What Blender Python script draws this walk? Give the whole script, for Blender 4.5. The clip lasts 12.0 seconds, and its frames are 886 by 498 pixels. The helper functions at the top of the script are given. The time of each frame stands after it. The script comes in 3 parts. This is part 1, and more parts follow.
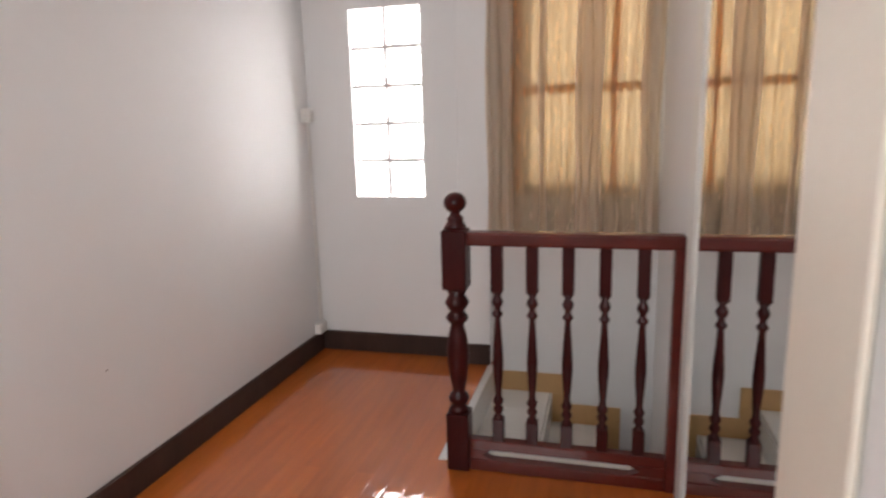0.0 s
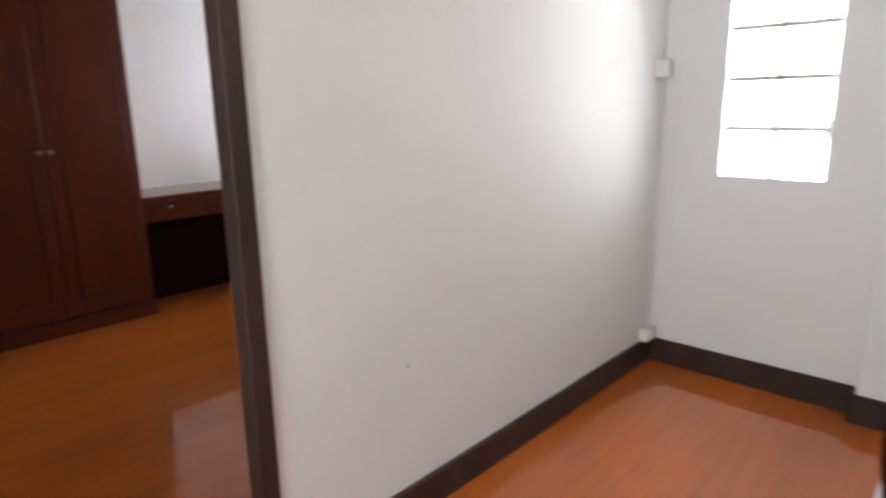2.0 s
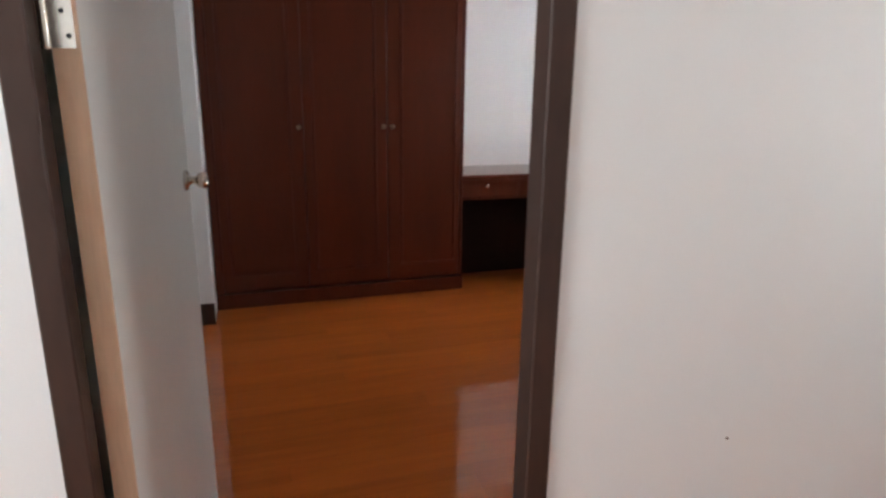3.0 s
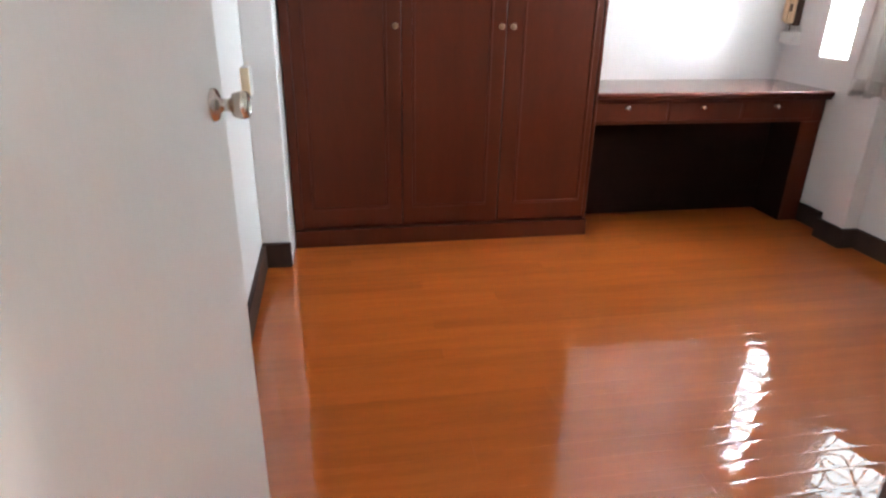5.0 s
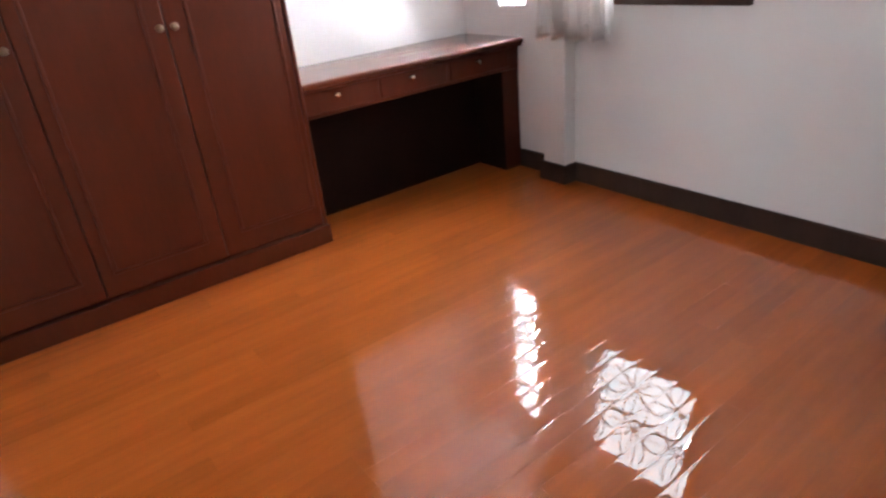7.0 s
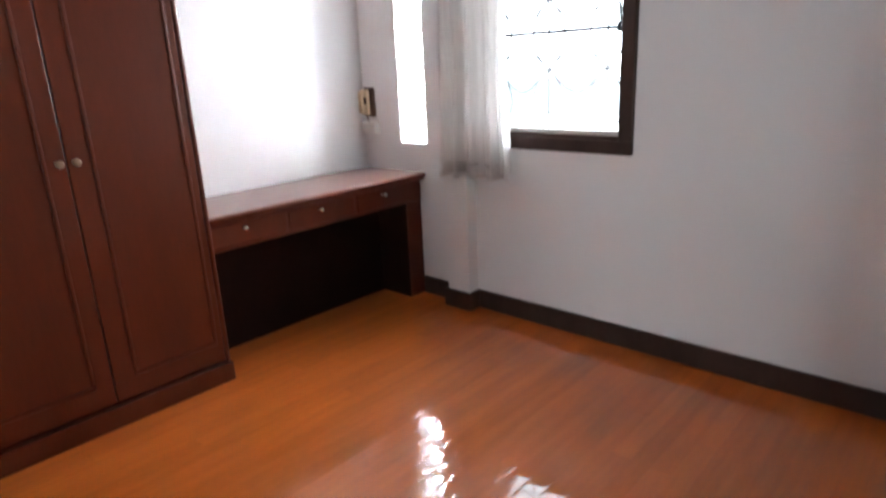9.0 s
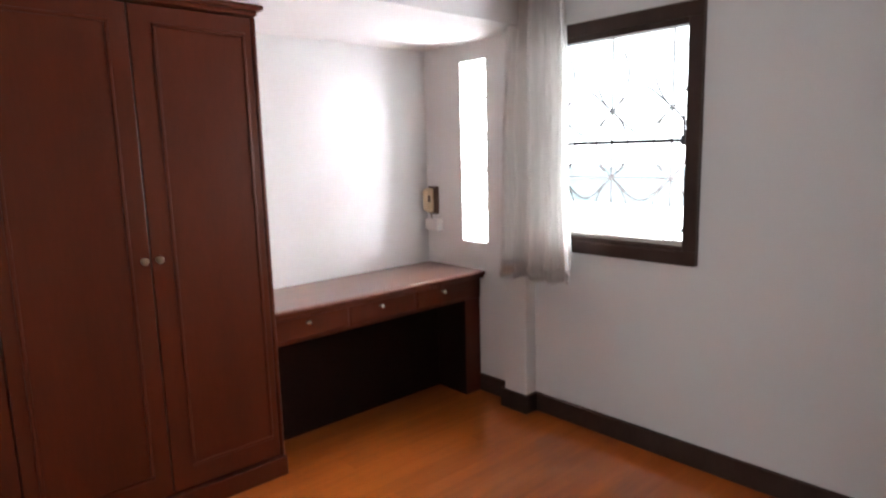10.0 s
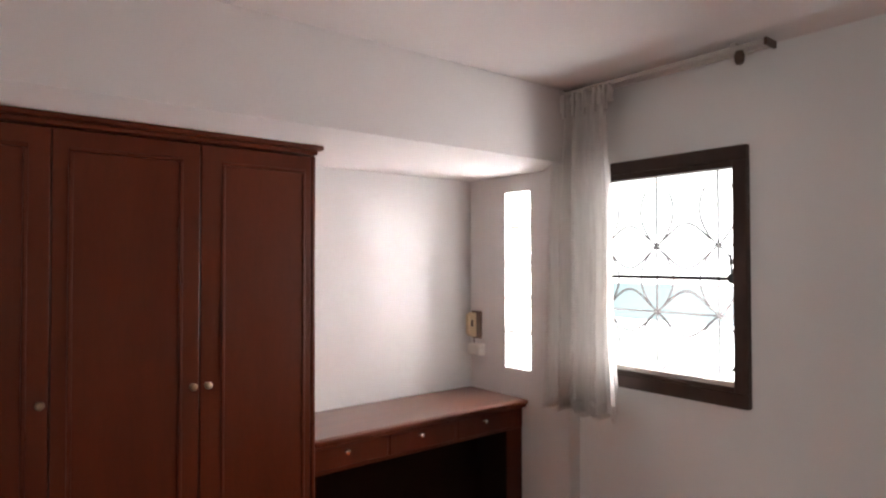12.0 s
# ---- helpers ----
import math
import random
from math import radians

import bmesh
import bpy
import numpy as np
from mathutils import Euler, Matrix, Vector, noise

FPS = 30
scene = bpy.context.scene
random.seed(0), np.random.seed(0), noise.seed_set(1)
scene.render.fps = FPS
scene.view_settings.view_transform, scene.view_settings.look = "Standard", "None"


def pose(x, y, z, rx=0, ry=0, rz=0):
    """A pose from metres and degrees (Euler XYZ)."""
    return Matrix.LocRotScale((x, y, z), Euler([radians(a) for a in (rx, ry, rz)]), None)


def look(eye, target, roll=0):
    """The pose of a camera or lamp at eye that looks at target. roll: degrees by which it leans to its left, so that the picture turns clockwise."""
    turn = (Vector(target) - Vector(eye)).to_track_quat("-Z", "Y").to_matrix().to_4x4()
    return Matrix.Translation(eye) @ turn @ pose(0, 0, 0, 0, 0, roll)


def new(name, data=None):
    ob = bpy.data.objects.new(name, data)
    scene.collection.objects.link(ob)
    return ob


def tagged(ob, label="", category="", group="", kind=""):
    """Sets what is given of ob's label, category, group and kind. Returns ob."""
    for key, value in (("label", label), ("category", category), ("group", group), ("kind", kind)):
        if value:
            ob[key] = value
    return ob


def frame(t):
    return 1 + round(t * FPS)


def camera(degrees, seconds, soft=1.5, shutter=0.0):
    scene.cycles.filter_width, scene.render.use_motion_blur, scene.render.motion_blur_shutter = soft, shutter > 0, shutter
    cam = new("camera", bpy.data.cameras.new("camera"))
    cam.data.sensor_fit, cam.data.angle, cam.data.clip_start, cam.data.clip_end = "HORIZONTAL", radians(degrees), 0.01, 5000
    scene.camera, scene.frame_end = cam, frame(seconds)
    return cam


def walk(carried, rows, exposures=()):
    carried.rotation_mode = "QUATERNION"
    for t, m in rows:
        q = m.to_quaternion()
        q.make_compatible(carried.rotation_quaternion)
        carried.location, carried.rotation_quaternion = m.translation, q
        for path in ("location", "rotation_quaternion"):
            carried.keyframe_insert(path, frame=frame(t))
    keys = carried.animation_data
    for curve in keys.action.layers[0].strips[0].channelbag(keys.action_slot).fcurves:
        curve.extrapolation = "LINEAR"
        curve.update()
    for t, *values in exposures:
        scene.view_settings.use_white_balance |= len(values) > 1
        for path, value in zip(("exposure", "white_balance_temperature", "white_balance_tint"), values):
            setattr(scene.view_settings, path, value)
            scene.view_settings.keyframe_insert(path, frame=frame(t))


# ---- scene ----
cam = camera(71.2, 12.0, soft=2.3, shutter=0.4)
PATH = [
    (0, (1.689, -3.362, 1.317), (1.181, -1.465, 0.938), -1.5),
    (0.5, (1.548, -3.248, 1.276), (0.894, -1.412, 0.828), -0.8),
    (1, (1.445, -3.148, 1.287), (0.696, -1.357, 0.808), -1.4),
    (1.5, (1.369, -3.024, 1.276), (0.379, -1.351, 0.805), -2.2),
    (2, (1.255, -2.862, 1.274), (-0.072, -1.437, 0.82), -1.0),
    (2.5, (1.141, -2.778, 1.256), (-0.523, -1.773, 0.785), -0.1),
    (3, (0.993, -2.701, 1.283), (-0.842, -2.088, 0.779), 0.8),
    (4.8, (0.356, -2.637, 1.212), (-1.475, -2.326, 0.468), 1.7),
    (5, (0.269, -2.646, 1.214), (-1.544, -2.32, 0.437), 1.1),
    (5.5, (0.074, -2.638, 1.191), (-1.708, -2.226, 0.383), -1.1),
    (6, (-0.097, -2.572, 1.219), (-1.821, -1.969, 0.402), -2.8),
    (6.5, (-0.157, -2.533, 1.198), (-1.773, -1.692, 0.371), -5.2),
    (7, (-0.133, -2.491, 1.231), (-1.601, -1.453, 0.353), -5.9),
    (8.8, (-0.221, -2.56, 1.309), (-1.489, -1.164, 0.643), -3.1),
    (9, (-0.224, -2.56, 1.327), (-1.524, -1.15, 0.759), -2.6),
    (9.5, (-0.22, -2.565, 1.398), (-1.612, -1.189, 0.985), -1.9),
    (10, (-0.228, -2.569, 1.432), (-1.691, -1.241, 1.121), -1.5),
    (10.5, (-0.225, -2.578, 1.476), (-1.736, -1.279, 1.306), -1.3),
    (11, (-0.216, -2.593, 1.527), (-1.758, -1.319, 1.492), -1.0),
    (11.5, (-0.22, -2.608, 1.549), (-1.78, -1.357, 1.592), -0.5),
    (12, (-0.226, -2.6, 1.53), (-1.786, -1.349, 1.57), -0.1),
]
EXPOSURES = [(0.0, -0.64, 6650, 15), (1.0, -0.3, 6550, 13), (2.5, -0.26, 6150, 7), (3.0, -0.22, 6200, 7), (5.0, 0.98, 5950, 4), (5.4, 0.95, 5950, 5), (6.0, 0.75, 5980, 7), (6.5, 0.62, 6000, 9), (7.0, 0.95, 6050, 10),
             (8.8, 0.72, 5950, 8), (9.5, 0.55, 6050, 8), (10.5, 0.25, 6600, 13), (12.0, 0.05, 6900, 15)]
W_BED, W_BEDGB, W_LGB, W_LWIN, W_BACK = 180.0, 290.0, 108.0, 9.0, 84.0
HAZE_STRENGTH = 5.2
YBACK = -4.95
BACK_HOLES = [(0.4, 1.6, 0.9, 2.1)]
DOOR_TURN = -5.2
walk(cam, [(t, look(e, g, r)) for t, e, g, r in PATH], EXPOSURES)

# ---- world and large lights ----
world = bpy.data.worlds.new("sky")
scene.world = world
world.use_nodes = True
wn = world.node_tree
sky = wn.nodes.new("ShaderNodeTexSky")
sky.sky_type = "NISHITA"
sky.sun_disc = False
sky.sun_elevation, sky.sun_rotation = radians(50), radians(200)
wn.nodes["Background"].inputs[1].default_value = 0.1
wn.links.new(sky.outputs[0], wn.nodes["Background"].inputs[0])


def daylight(name, x, z, w, h, y, watts, colour, fall=0.5):
    """The sky's light in a window's opening; fall: how far it leans down into the room."""
    d = bpy.data.lights.new(name, "AREA")
    d.shape, d.size, d.size_y, d.energy, d.color = "RECTANGLE", w, h, watts, colour
    ob = new(name, d)
    ob.matrix_world = look((x, y, z), (x, y - 1, z - fall))
    return ob


SKY = (1.0, 0.98, 0.97)
COOL = (0.96, 0.98, 1.0)
daylight("daylight_bedroom_window", -1.12, 1.2, 1.1, 1.1, 0.5, W_BED, COOL)
daylight("daylight_bedroom_blocks", -2.77, 1.45, 0.4, 1.12, 0.26, W_BEDGB, COOL, 0.08)
daylight("daylight_landing_blocks", 0.482, 1.46, 0.46, 1.1, 0.16, W_LGB, SKY, 0.0)
daylight("daylight_landing_window", 1.56, 1.55, 0.9, 1.3, 0.3, W_LWIN, (1.0, 0.95, 0.88), 0.2)
# added lamp at an unseen back window, lights the landing from behind
back = daylight("daylight_unseen_back_window", 1.0, 1.5, 1.3, 1.3, YBACK, W_BACK, (0.93, 0.98, 1.0))
back.matrix_world = look((1.0, YBACK, 1.5), (1.0, YBACK + 1, 1.5))

# ---- materials ----


def material(name, base, rough=0.5, metal=0.0, coat=0.0, coat_rough=0.05, scale=6.0, vary=0.12, bump=0.02, fine=120.0,
             stretch=(1, 1, 1), piece=0.0, spec=0.5, wave=0.0, coat_ior=1.5):
    """A painted, metal or wood surface with blotches, fine grain and relief."""
    m = bpy.data.materials.new(name)
    m.use_nodes = True
    n, l = m.node_tree.nodes, m.node_tree.links
    b = n["Principled BSDF"]
    b.inputs["Roughness"].default_value = rough
    b.inputs["Metallic"].default_value = metal
    b.inputs["Coat Weight"].default_value = coat
    b.inputs["Coat Roughness"].default_value = coat_rough
    b.inputs["Coat IOR"].default_value = coat_ior
    b.inputs["Specular IOR Level"].default_value = spec
    geo = n.new("ShaderNodeNewGeometry")
    mp = n.new("ShaderNodeMapping")
    mp.inputs["Scale"].default_value = stretch
    l.new(geo.outputs["Position"], mp.inputs[0])
    big, small = n.new("ShaderNodeTexNoise"), n.new("ShaderNodeTexNoise")
    big.inputs["Scale"].default_value, small.inputs["Scale"].default_value = scale, fine
    big.inputs["Detail"].default_value, small.inputs["Detail"].default_value = 4, 3
    l.new(mp.outputs[0], big.inputs[0])
    l.new(mp.outputs[0], small.inputs[0])
    add = n.new("ShaderNodeMath")
    add.operation = "MULTIPLY_ADD"
    add.inputs[1].default_value = 0.45
    l.new(small.outputs[0], add.inputs[0])
    l.new(big.outputs[0], add.inputs[2])
    last = add.outputs[0]
    if piece:
        info = n.new("ShaderNodeObjectInfo")
        pc = n.new("ShaderNodeMath")
        pc.operation = "MULTIPLY_ADD"
        pc.inputs[1].default_value = piece
        l.new(info.outputs["Random"], pc.inputs[0])
        l.new(last, pc.inputs[2])
        last = pc.outputs[0]
    rng = n.new("ShaderNodeMapRange")
    rng.inputs["From Min"].default_value, rng.inputs["From Max"].default_value = 0.4, 1.05 + piece
    l.new(last, rng.inputs[0])
    mix = n.new("ShaderNodeMix")
    mix.data_type = "RGBA"
    mix.inputs["A"].default_value = (*[c * (1 - vary) for c in base], 1)
    mix.inputs["B"].default_value = (*[min(1, c * (1 + vary)) for c in base], 1)
    l.new(rng.outputs[0], mix.inputs["Factor"])
    l.new(mix.outputs["Result"], b.inputs["Base Color"])
    bp = n.new("ShaderNodeBump")
    bp.inputs["Strength"].default_value = bump
    bp.inputs["Distance"].default_value = 0.01
    l.new(last, bp.inputs["Height"])
    l.new(bp.outputs[0], b.inputs["Normal"])
    if wave:
        wv = n.new("ShaderNodeTexNoise")
        wv.inputs["Scale"].default_value = 9
        m2 = n.new("ShaderNodeMapping")
        m2.inputs["Scale"].default_value = (8.0, 0.3, 1)
        l.new(geo.outputs["Position"], m2.inputs[0])
        l.new(m2.outputs[0], wv.inputs[0])
        b2 = n.new("ShaderNodeBump")
        b2.inputs["Strength"].default_value, b2.inputs["Distance"].default_value = wave, 0.01
        l.new(wv.outputs[0], b2.inputs["Height"])
        l.new(b2.outputs[0], b.inputs["Coat Normal"])
    return m


def glow(name, colour, strength):
    """Distant bright haze of an overcast day."""
    m = bpy.data.materials.new(name)
    m.use_nodes = True
    n, l = m.node_tree.nodes, m.node_tree.links
    n.remove(n["Principled BSDF"])
    e, geo, ns, mix = n.new("ShaderNodeEmission"), n.new("ShaderNodeNewGeometry"), n.new("ShaderNodeTexNoise"), n.new("ShaderNodeMix")
    mix.data_type = "RGBA"
    ns.inputs["Scale"].default_value = 0.35
    mix.inputs["A"].default_value = (*colour, 1)
    mix.inputs["B"].default_value = (colour[0] * 0.8, colour[1] * 0.97, colour[2] * 1.05, 1)
    e.inputs["Strength"].default_value = strength
    l.new(geo.outputs["Position"], ns.inputs[0])
    l.new(ns.outputs[0], mix.inputs["Factor"])
    l.new(mix.outputs["Result"], e.inputs["Color"])
    l.new(e.outputs[0], n["Material Output"].inputs[0])
    return m


def see_through(name, tint, clear, glossy=0.0, rough=0.1, weave=0.0):
    """Light-passing cloth or pressed glass: translucent, partly clear."""
    m = bpy.data.materials.new(name)
    m.use_nodes = True
    n, l = m.node_tree.nodes, m.node_tree.links
    n.remove(n["Principled BSDF"])
    out = n["Material Output"]
    tr, df, cl = n.new("ShaderNodeBsdfTranslucent"), n.new("ShaderNodeBsdfDiffuse"), n.new("ShaderNodeBsdfTransparent")
    for s in (tr, df):
        s.inputs["Color"].default_value = (*tint, 1)
    cl.inputs["Color"].default_value = (*[min(1, c * 1.1) for c in tint], 1)
    a, c = n.new("ShaderNodeMixShader"), n.new("ShaderNodeMixShader")
    a.inputs[0].default_value = 0.5
    l.new(tr.outputs[0], a.inputs[1])
    l.new(df.outputs[0], a.inputs[2])
    c.inputs[0].default_value = clear
    l.new(a.outputs[0], c.inputs[1])
    l.new(cl.outputs[0], c.inputs[2])
    last = c
    if weave:
        geo = n.new("ShaderNodeNewGeometry")
        mp = n.new("ShaderNodeMapping")
        mp.inputs["Scale"].default_value = (60, 60, 5)
        ns = n.new("ShaderNodeTexNoise")
        ns.inputs["Scale"].default_value = 1.5
        ns.inputs["Detail"].default_value = 5
        rg = n.new("ShaderNodeMapRange")
        rg.inputs["To Min"].default_value, rg.inputs["To Max"].default_value = max(0, clear - weave), min(1, clear + weave)
        rg.inputs["From Min"].default_value, rg.inputs["From Max"].default_value = 0.3, 0.7
        l.new(geo.outputs["Position"], mp.inputs[0])
        l.new(mp.outputs[0], ns.inputs[0])
        l.new(ns.outputs[0], rg.inputs[0])
        l.new(rg.outputs[0], c.inputs[0])
    if glossy:
        g, x = n.new("ShaderNodeBsdfGlossy"), n.new("ShaderNodeMixShader")
        g.inputs["Roughness"].default_value = rough
        x.inputs[0].default_value = 0.05
        l.new(c.outputs[0], x.inputs[1])
        l.new(g.outputs[0], x.inputs[2])
        last = x
    l.new(last.outputs[0], out.inputs[0])
    return m


PAINT = material("wall_paint", (0.77, 0.765, 0.755), 0.55, scale=1.2, vary=0.035, bump=0.06, fine=220)
CEIL = material("ceiling_paint", (0.78, 0.745, 0.735), 0.7, scale=1.5, vary=0.03, bump=0.05, fine=160)
DARKWOOD = material("dark_trim_wood", (0.045, 0.024, 0.018), 0.5, scale=9, vary=0.3, bump=0.08, fine=60, stretch=(1, 1, 0.3), spec=0.25)
PLANK = material("varnished_floor_wood", (0.44, 0.106, 0.015), 0.4, coat=1.0, coat_rough=0.018, scale=5, vary=0.25, bump=0.02, fine=45, stretch=(6, 0.5, 1), piece=0.4, wave=0.006, coat_ior=1.68, spec=0.1)
JOINT = material("floor_joint", (0.28, 0.075, 0.018), 0.6, vary=0.2)
MAHOG = material("mahogany_stain", (0.084, 0.0148, 0.004), 0.42, scale=2.2, vary=0.2, bump=0.012, fine=30, stretch=(3, 3, 0.5), coat=0.14, coat_rough=0.2, spec=0.2)
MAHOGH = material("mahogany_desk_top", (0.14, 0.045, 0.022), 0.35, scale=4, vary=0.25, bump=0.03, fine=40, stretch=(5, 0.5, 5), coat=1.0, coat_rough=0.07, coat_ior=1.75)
# near-black brown: the shade under the desk is put into the colour
KNEEHOLE_SHADE = material("kneehole_shade_wood", (0.016, 0.005, 0.003), 0.75, spec=0.08, scale=4, vary=0.25, bump=0.03, fine=40)
RAILWOOD = material("dark_red_varnish", (0.04, 0.0045, 0.0045), 0.4, scale=8, vary=0.3, bump=0.02, fine=60, stretch=(3, 3, 0.6), coat=0.35, coat_rough=0.06, spec=0.1)
RAILTOP = material("red_varnish", (0.085, 0.0075, 0.0045), 0.35, scale=8, vary=0.25, bump=0.02, fine=60, stretch=(0.6, 3, 3), coat=0.7, coat_rough=0.07, spec=0.15)
DOORP = material("white_door_paint", (0.74, 0.74, 0.70), 0.4, scale=2, vary=0.04, bump=0.03, fine=90, stretch=(2, 2, 0.3), coat=0.15, coat_rough=0.3)
RAWEDGE = material("bare_wood_edge", (0.62, 0.44, 0.30), 0.6, scale=6, vary=0.15, bump=0.04, fine=60, stretch=(3, 3, 0.3))
CHROME = material("brushed_steel", (0.62, 0.58, 0.52), 0.22, metal=1.0, vary=0.1, bump=0.01)
BRONZE = material("dark_bronze", (0.28, 0.2, 0.14), 0.3, metal=1.0, vary=0.15, bump=0.01)
PLASTIC = material("white_plastic", (0.80, 0.78, 0.74), 0.4, vary=0.05, bump=0.01)
IVORY = material("yellowed_plastic", (0.72, 0.58, 0.38), 0.4, vary=0.08, bump=0.01)
BROWN = material("brown_plastic", (0.10, 0.05, 0.03), 0.4, vary=0.1, bump=0.01)
BLACK = material("black_iron", (0.02, 0.02, 0.024), 0.45, vary=0.2, bump=0.03)
GREY = material("grey_metal_rail", (0.5, 0.46, 0.42), 0.4, vary=0.1, bump=0.02)
TILE = material("white_stair_tile", (0.80, 0.79, 0.76), 0.2, scale=4, vary=0.06, bump=0.02, coat=0.3, piece=0.1)
TAN = material("tan_skirting_tile", (0.52, 0.31, 0.13), 0.35, scale=7, vary=0.12, bump=0.03)
CREAM = material("cream_frame_paint", (0.74, 0.68, 0.58), 0.45, scale=3, vary=0.05, bump=0.03)
MORTAR = material("grey_mortar", (0.42, 0.40, 0.38), 0.8, vary=0.08, bump=0.1)
MIRROR = material("mirror_silver", (0.86, 0.87, 0.86), 0.015, metal=1.0, vary=0.01, bump=0.0)
BLOCK = see_through("pressed_glass_block", (0.95, 0.96, 0.96), 0.48, glossy=1, rough=0.08)
PANE = see_through("clear_window_glass", (0.97, 0.98, 0.98), 0.96, glossy=1, rough=0.02)
SHEER = see_through("white_sheer_cloth", (0.80, 0.775, 0.755), 0.06, weave=0.05)
BEIGE = see_through("beige_curtain_cloth", (0.76, 0.66, 0.54), 0.10, weave=0.03)
VEIL = see_through("thin_beige_veil", (0.72, 0.62, 0.51), 0.7, weave=0.05)
LACE = see_through("amber_lace_cloth", (0.76, 0.62, 0.42), 0.09, weave=0.06)
SEAM = see_through("orange_lace_cloth", (0.78, 0.50, 0.26), 0.10, weave=0.06)

# ---- mesh helpers ----


def part(name, bm, mat, parent=None, label=""):
    me = bpy.data.meshes.new(name)
    bm.normal_update()
    bm.to_mesh(me)
    bm.free()
    me.materials.append(mat)
    ob = new(name, me)
    ob.parent = parent
    return tagged(ob, label)


def thing(name, label, category, group="", at=(0, 0, 0)):
    ob = new(name)
    ob.location = at
    return tagged(ob, label, category, group)


def box(x0, y0, z0, x1, y1, z1, bevel=0.0, bm=None, seg=1):
    new_bm = bmesh.new()
    bmesh.ops.create_cube(new_bm, size=1, matrix=Matrix.LocRotScale(((x0 + x1) / 2, (y0 + y1) / 2, (z0 + z1) / 2), None, (x1 - x0, y1 - y0, z1 - z0)))
    if bevel:
        bmesh.ops.bevel(new_bm, geom=new_bm.edges[:], offset=bevel, segments=seg, affect="EDGES", profile=0.5)
    if bm is None:
        return new_bm
    return merge(bm, new_bm)


def merge(bm, other):
    me = bpy.data.meshes.new("joined")
    other.to_mesh(me)
    other.free()
    bm.from_mesh(me)
    bpy.data.meshes.remove(me)
    return bm


def lathe(profile, x=0, y=0, seg=20, bm=None):
    """A turned shape from (radius, height) pairs."""
    bm = bm or bmesh.new()
    rings = []
    for r, z in profile:
        rings.append([bm.verts.new((x + r * math.cos(2 * math.pi * i / seg), y + r * math.sin(2 * math.pi * i / seg), z)) for i in range(seg)])
    for a, b in zip(rings, rings[1:]):
        for i in range(seg):
            f = bm.faces.new((a[i], a[(i + 1) % seg], b[(i + 1) % seg], b[i]))
            f.smooth = True
    bm.faces.new(rings[0][::-1])
    bm.faces.new(rings[-1])
    return bm


def tube(points, r, bm=None, seg=6):
    """A round rod along a line of points."""
    bm = bm or bmesh.new()
    pts = [Vector(p) for p in points]
    rings = []
    for i, p in enumerate(pts):
        d = (pts[min(i + 1, len(pts) - 1)] - pts[max(i - 1, 0)]).normalized()
        u = d.orthogonal().normalized() if abs(d.y) > 0.9 else d.cross(Vector((0, 1, 0))).normalized()
        v = d.cross(u)
        rings.append([bm.verts.new(p + r * (math.cos(2 * math.pi * k / seg) * u + math.sin(2 * math.pi * k / seg) * v)) for k in range(seg)])
    for a, b in zip(rings, rings[1:]):
        for k in range(seg):
            f = bm.faces.new((a[k], a[(k + 1) % seg], b[(k + 1) % seg], b[k]))
            f.smooth = True
    bm.faces.new(rings[0][::-1])
    bm.faces.new(rings[-1])
    return bm


def slab(axis, c0, c1, u0, u1, v0, v1, holes=()):
    """A wall or floor slab between c0 and c1 on its axis, with openings (u0, u1, v0, v1) right through it."""
    bm = bmesh.new()
    us = sorted({u0, u1, *[h[0] for h in holes], *[h[1] for h in holes]})
    vs = sorted({v0, v1, *[h[2] for h in holes], *[h[3] for h in holes]})

    def full(i, j):
        if not (0 <= i < len(us) - 1 and 0 <= j < len(vs) - 1):
            return False
        cu, cv = (us[i] + us[i + 1]) / 2, (vs[j] + vs[j + 1]) / 2
        return not any(a < cu < b and c < cv < d for a, b, c, d in holes)

    def p(c, u, v):
        return {"x": (c, u, v), "y": (u, c, v), "z": (u, v, c)}[axis]

    def quad(*q):
        bm.faces.new([bm.verts.new(k) for k in q])
    for i in range(len(us) - 1):
        for j in range(len(vs) - 1):
            if not full(i, j):
                continue
            a, b, c, d = us[i], us[i + 1], vs[j], vs[j + 1]
            for k in (c0, c1):
                quad(p(k, a, c), p(k, b, c), p(k, b, d), p(k, a, d))
            for di, dj, q in ((-1, 0, (a, c, a, d)), (1, 0, (b, c, b, d)), (0, -1, (a, c, b, c)), (0, 1, (a, d, b, d))):
                if not full(i + di, j + dj):
                    quad(p(c0, q[0], q[1]), p(c1, q[0], q[1]), p(c1, q[2], q[3]), p(c0, q[2], q[3]))
    bmesh.ops.remove_doubles(bm, verts=bm.verts[:], dist=1e-5)
    bmesh.ops.recalc_face_normals(bm, faces=bm.faces[:])
    return bm


def structure(name, bm, mat, label, category):
    return tagged(part(name, bm, mat), label, category, kind="structure")


# ---- rooms ----
H = 2.41                        # ceilings
XW, YB = 1.955, -4.7            # landing: mirror wall and back wall
DY0, DY1, DZ = -2.95, -2.19, 2.04   # doorway
structure("wall_window_side", slab("y", 0, 0.14, -3.33, XW + 0.12, -2.9, H, [
    (-2.31, -1.43, 0.915, 2.015), (-2.876, -2.672, 0.905, 1.935), (0.278, 0.69, 0.945, 1.98), (1.24, 1.915, 0.99, 2.1)]),
    PAINT, "white painted masonry wall with windows and glass blocks", "wall")
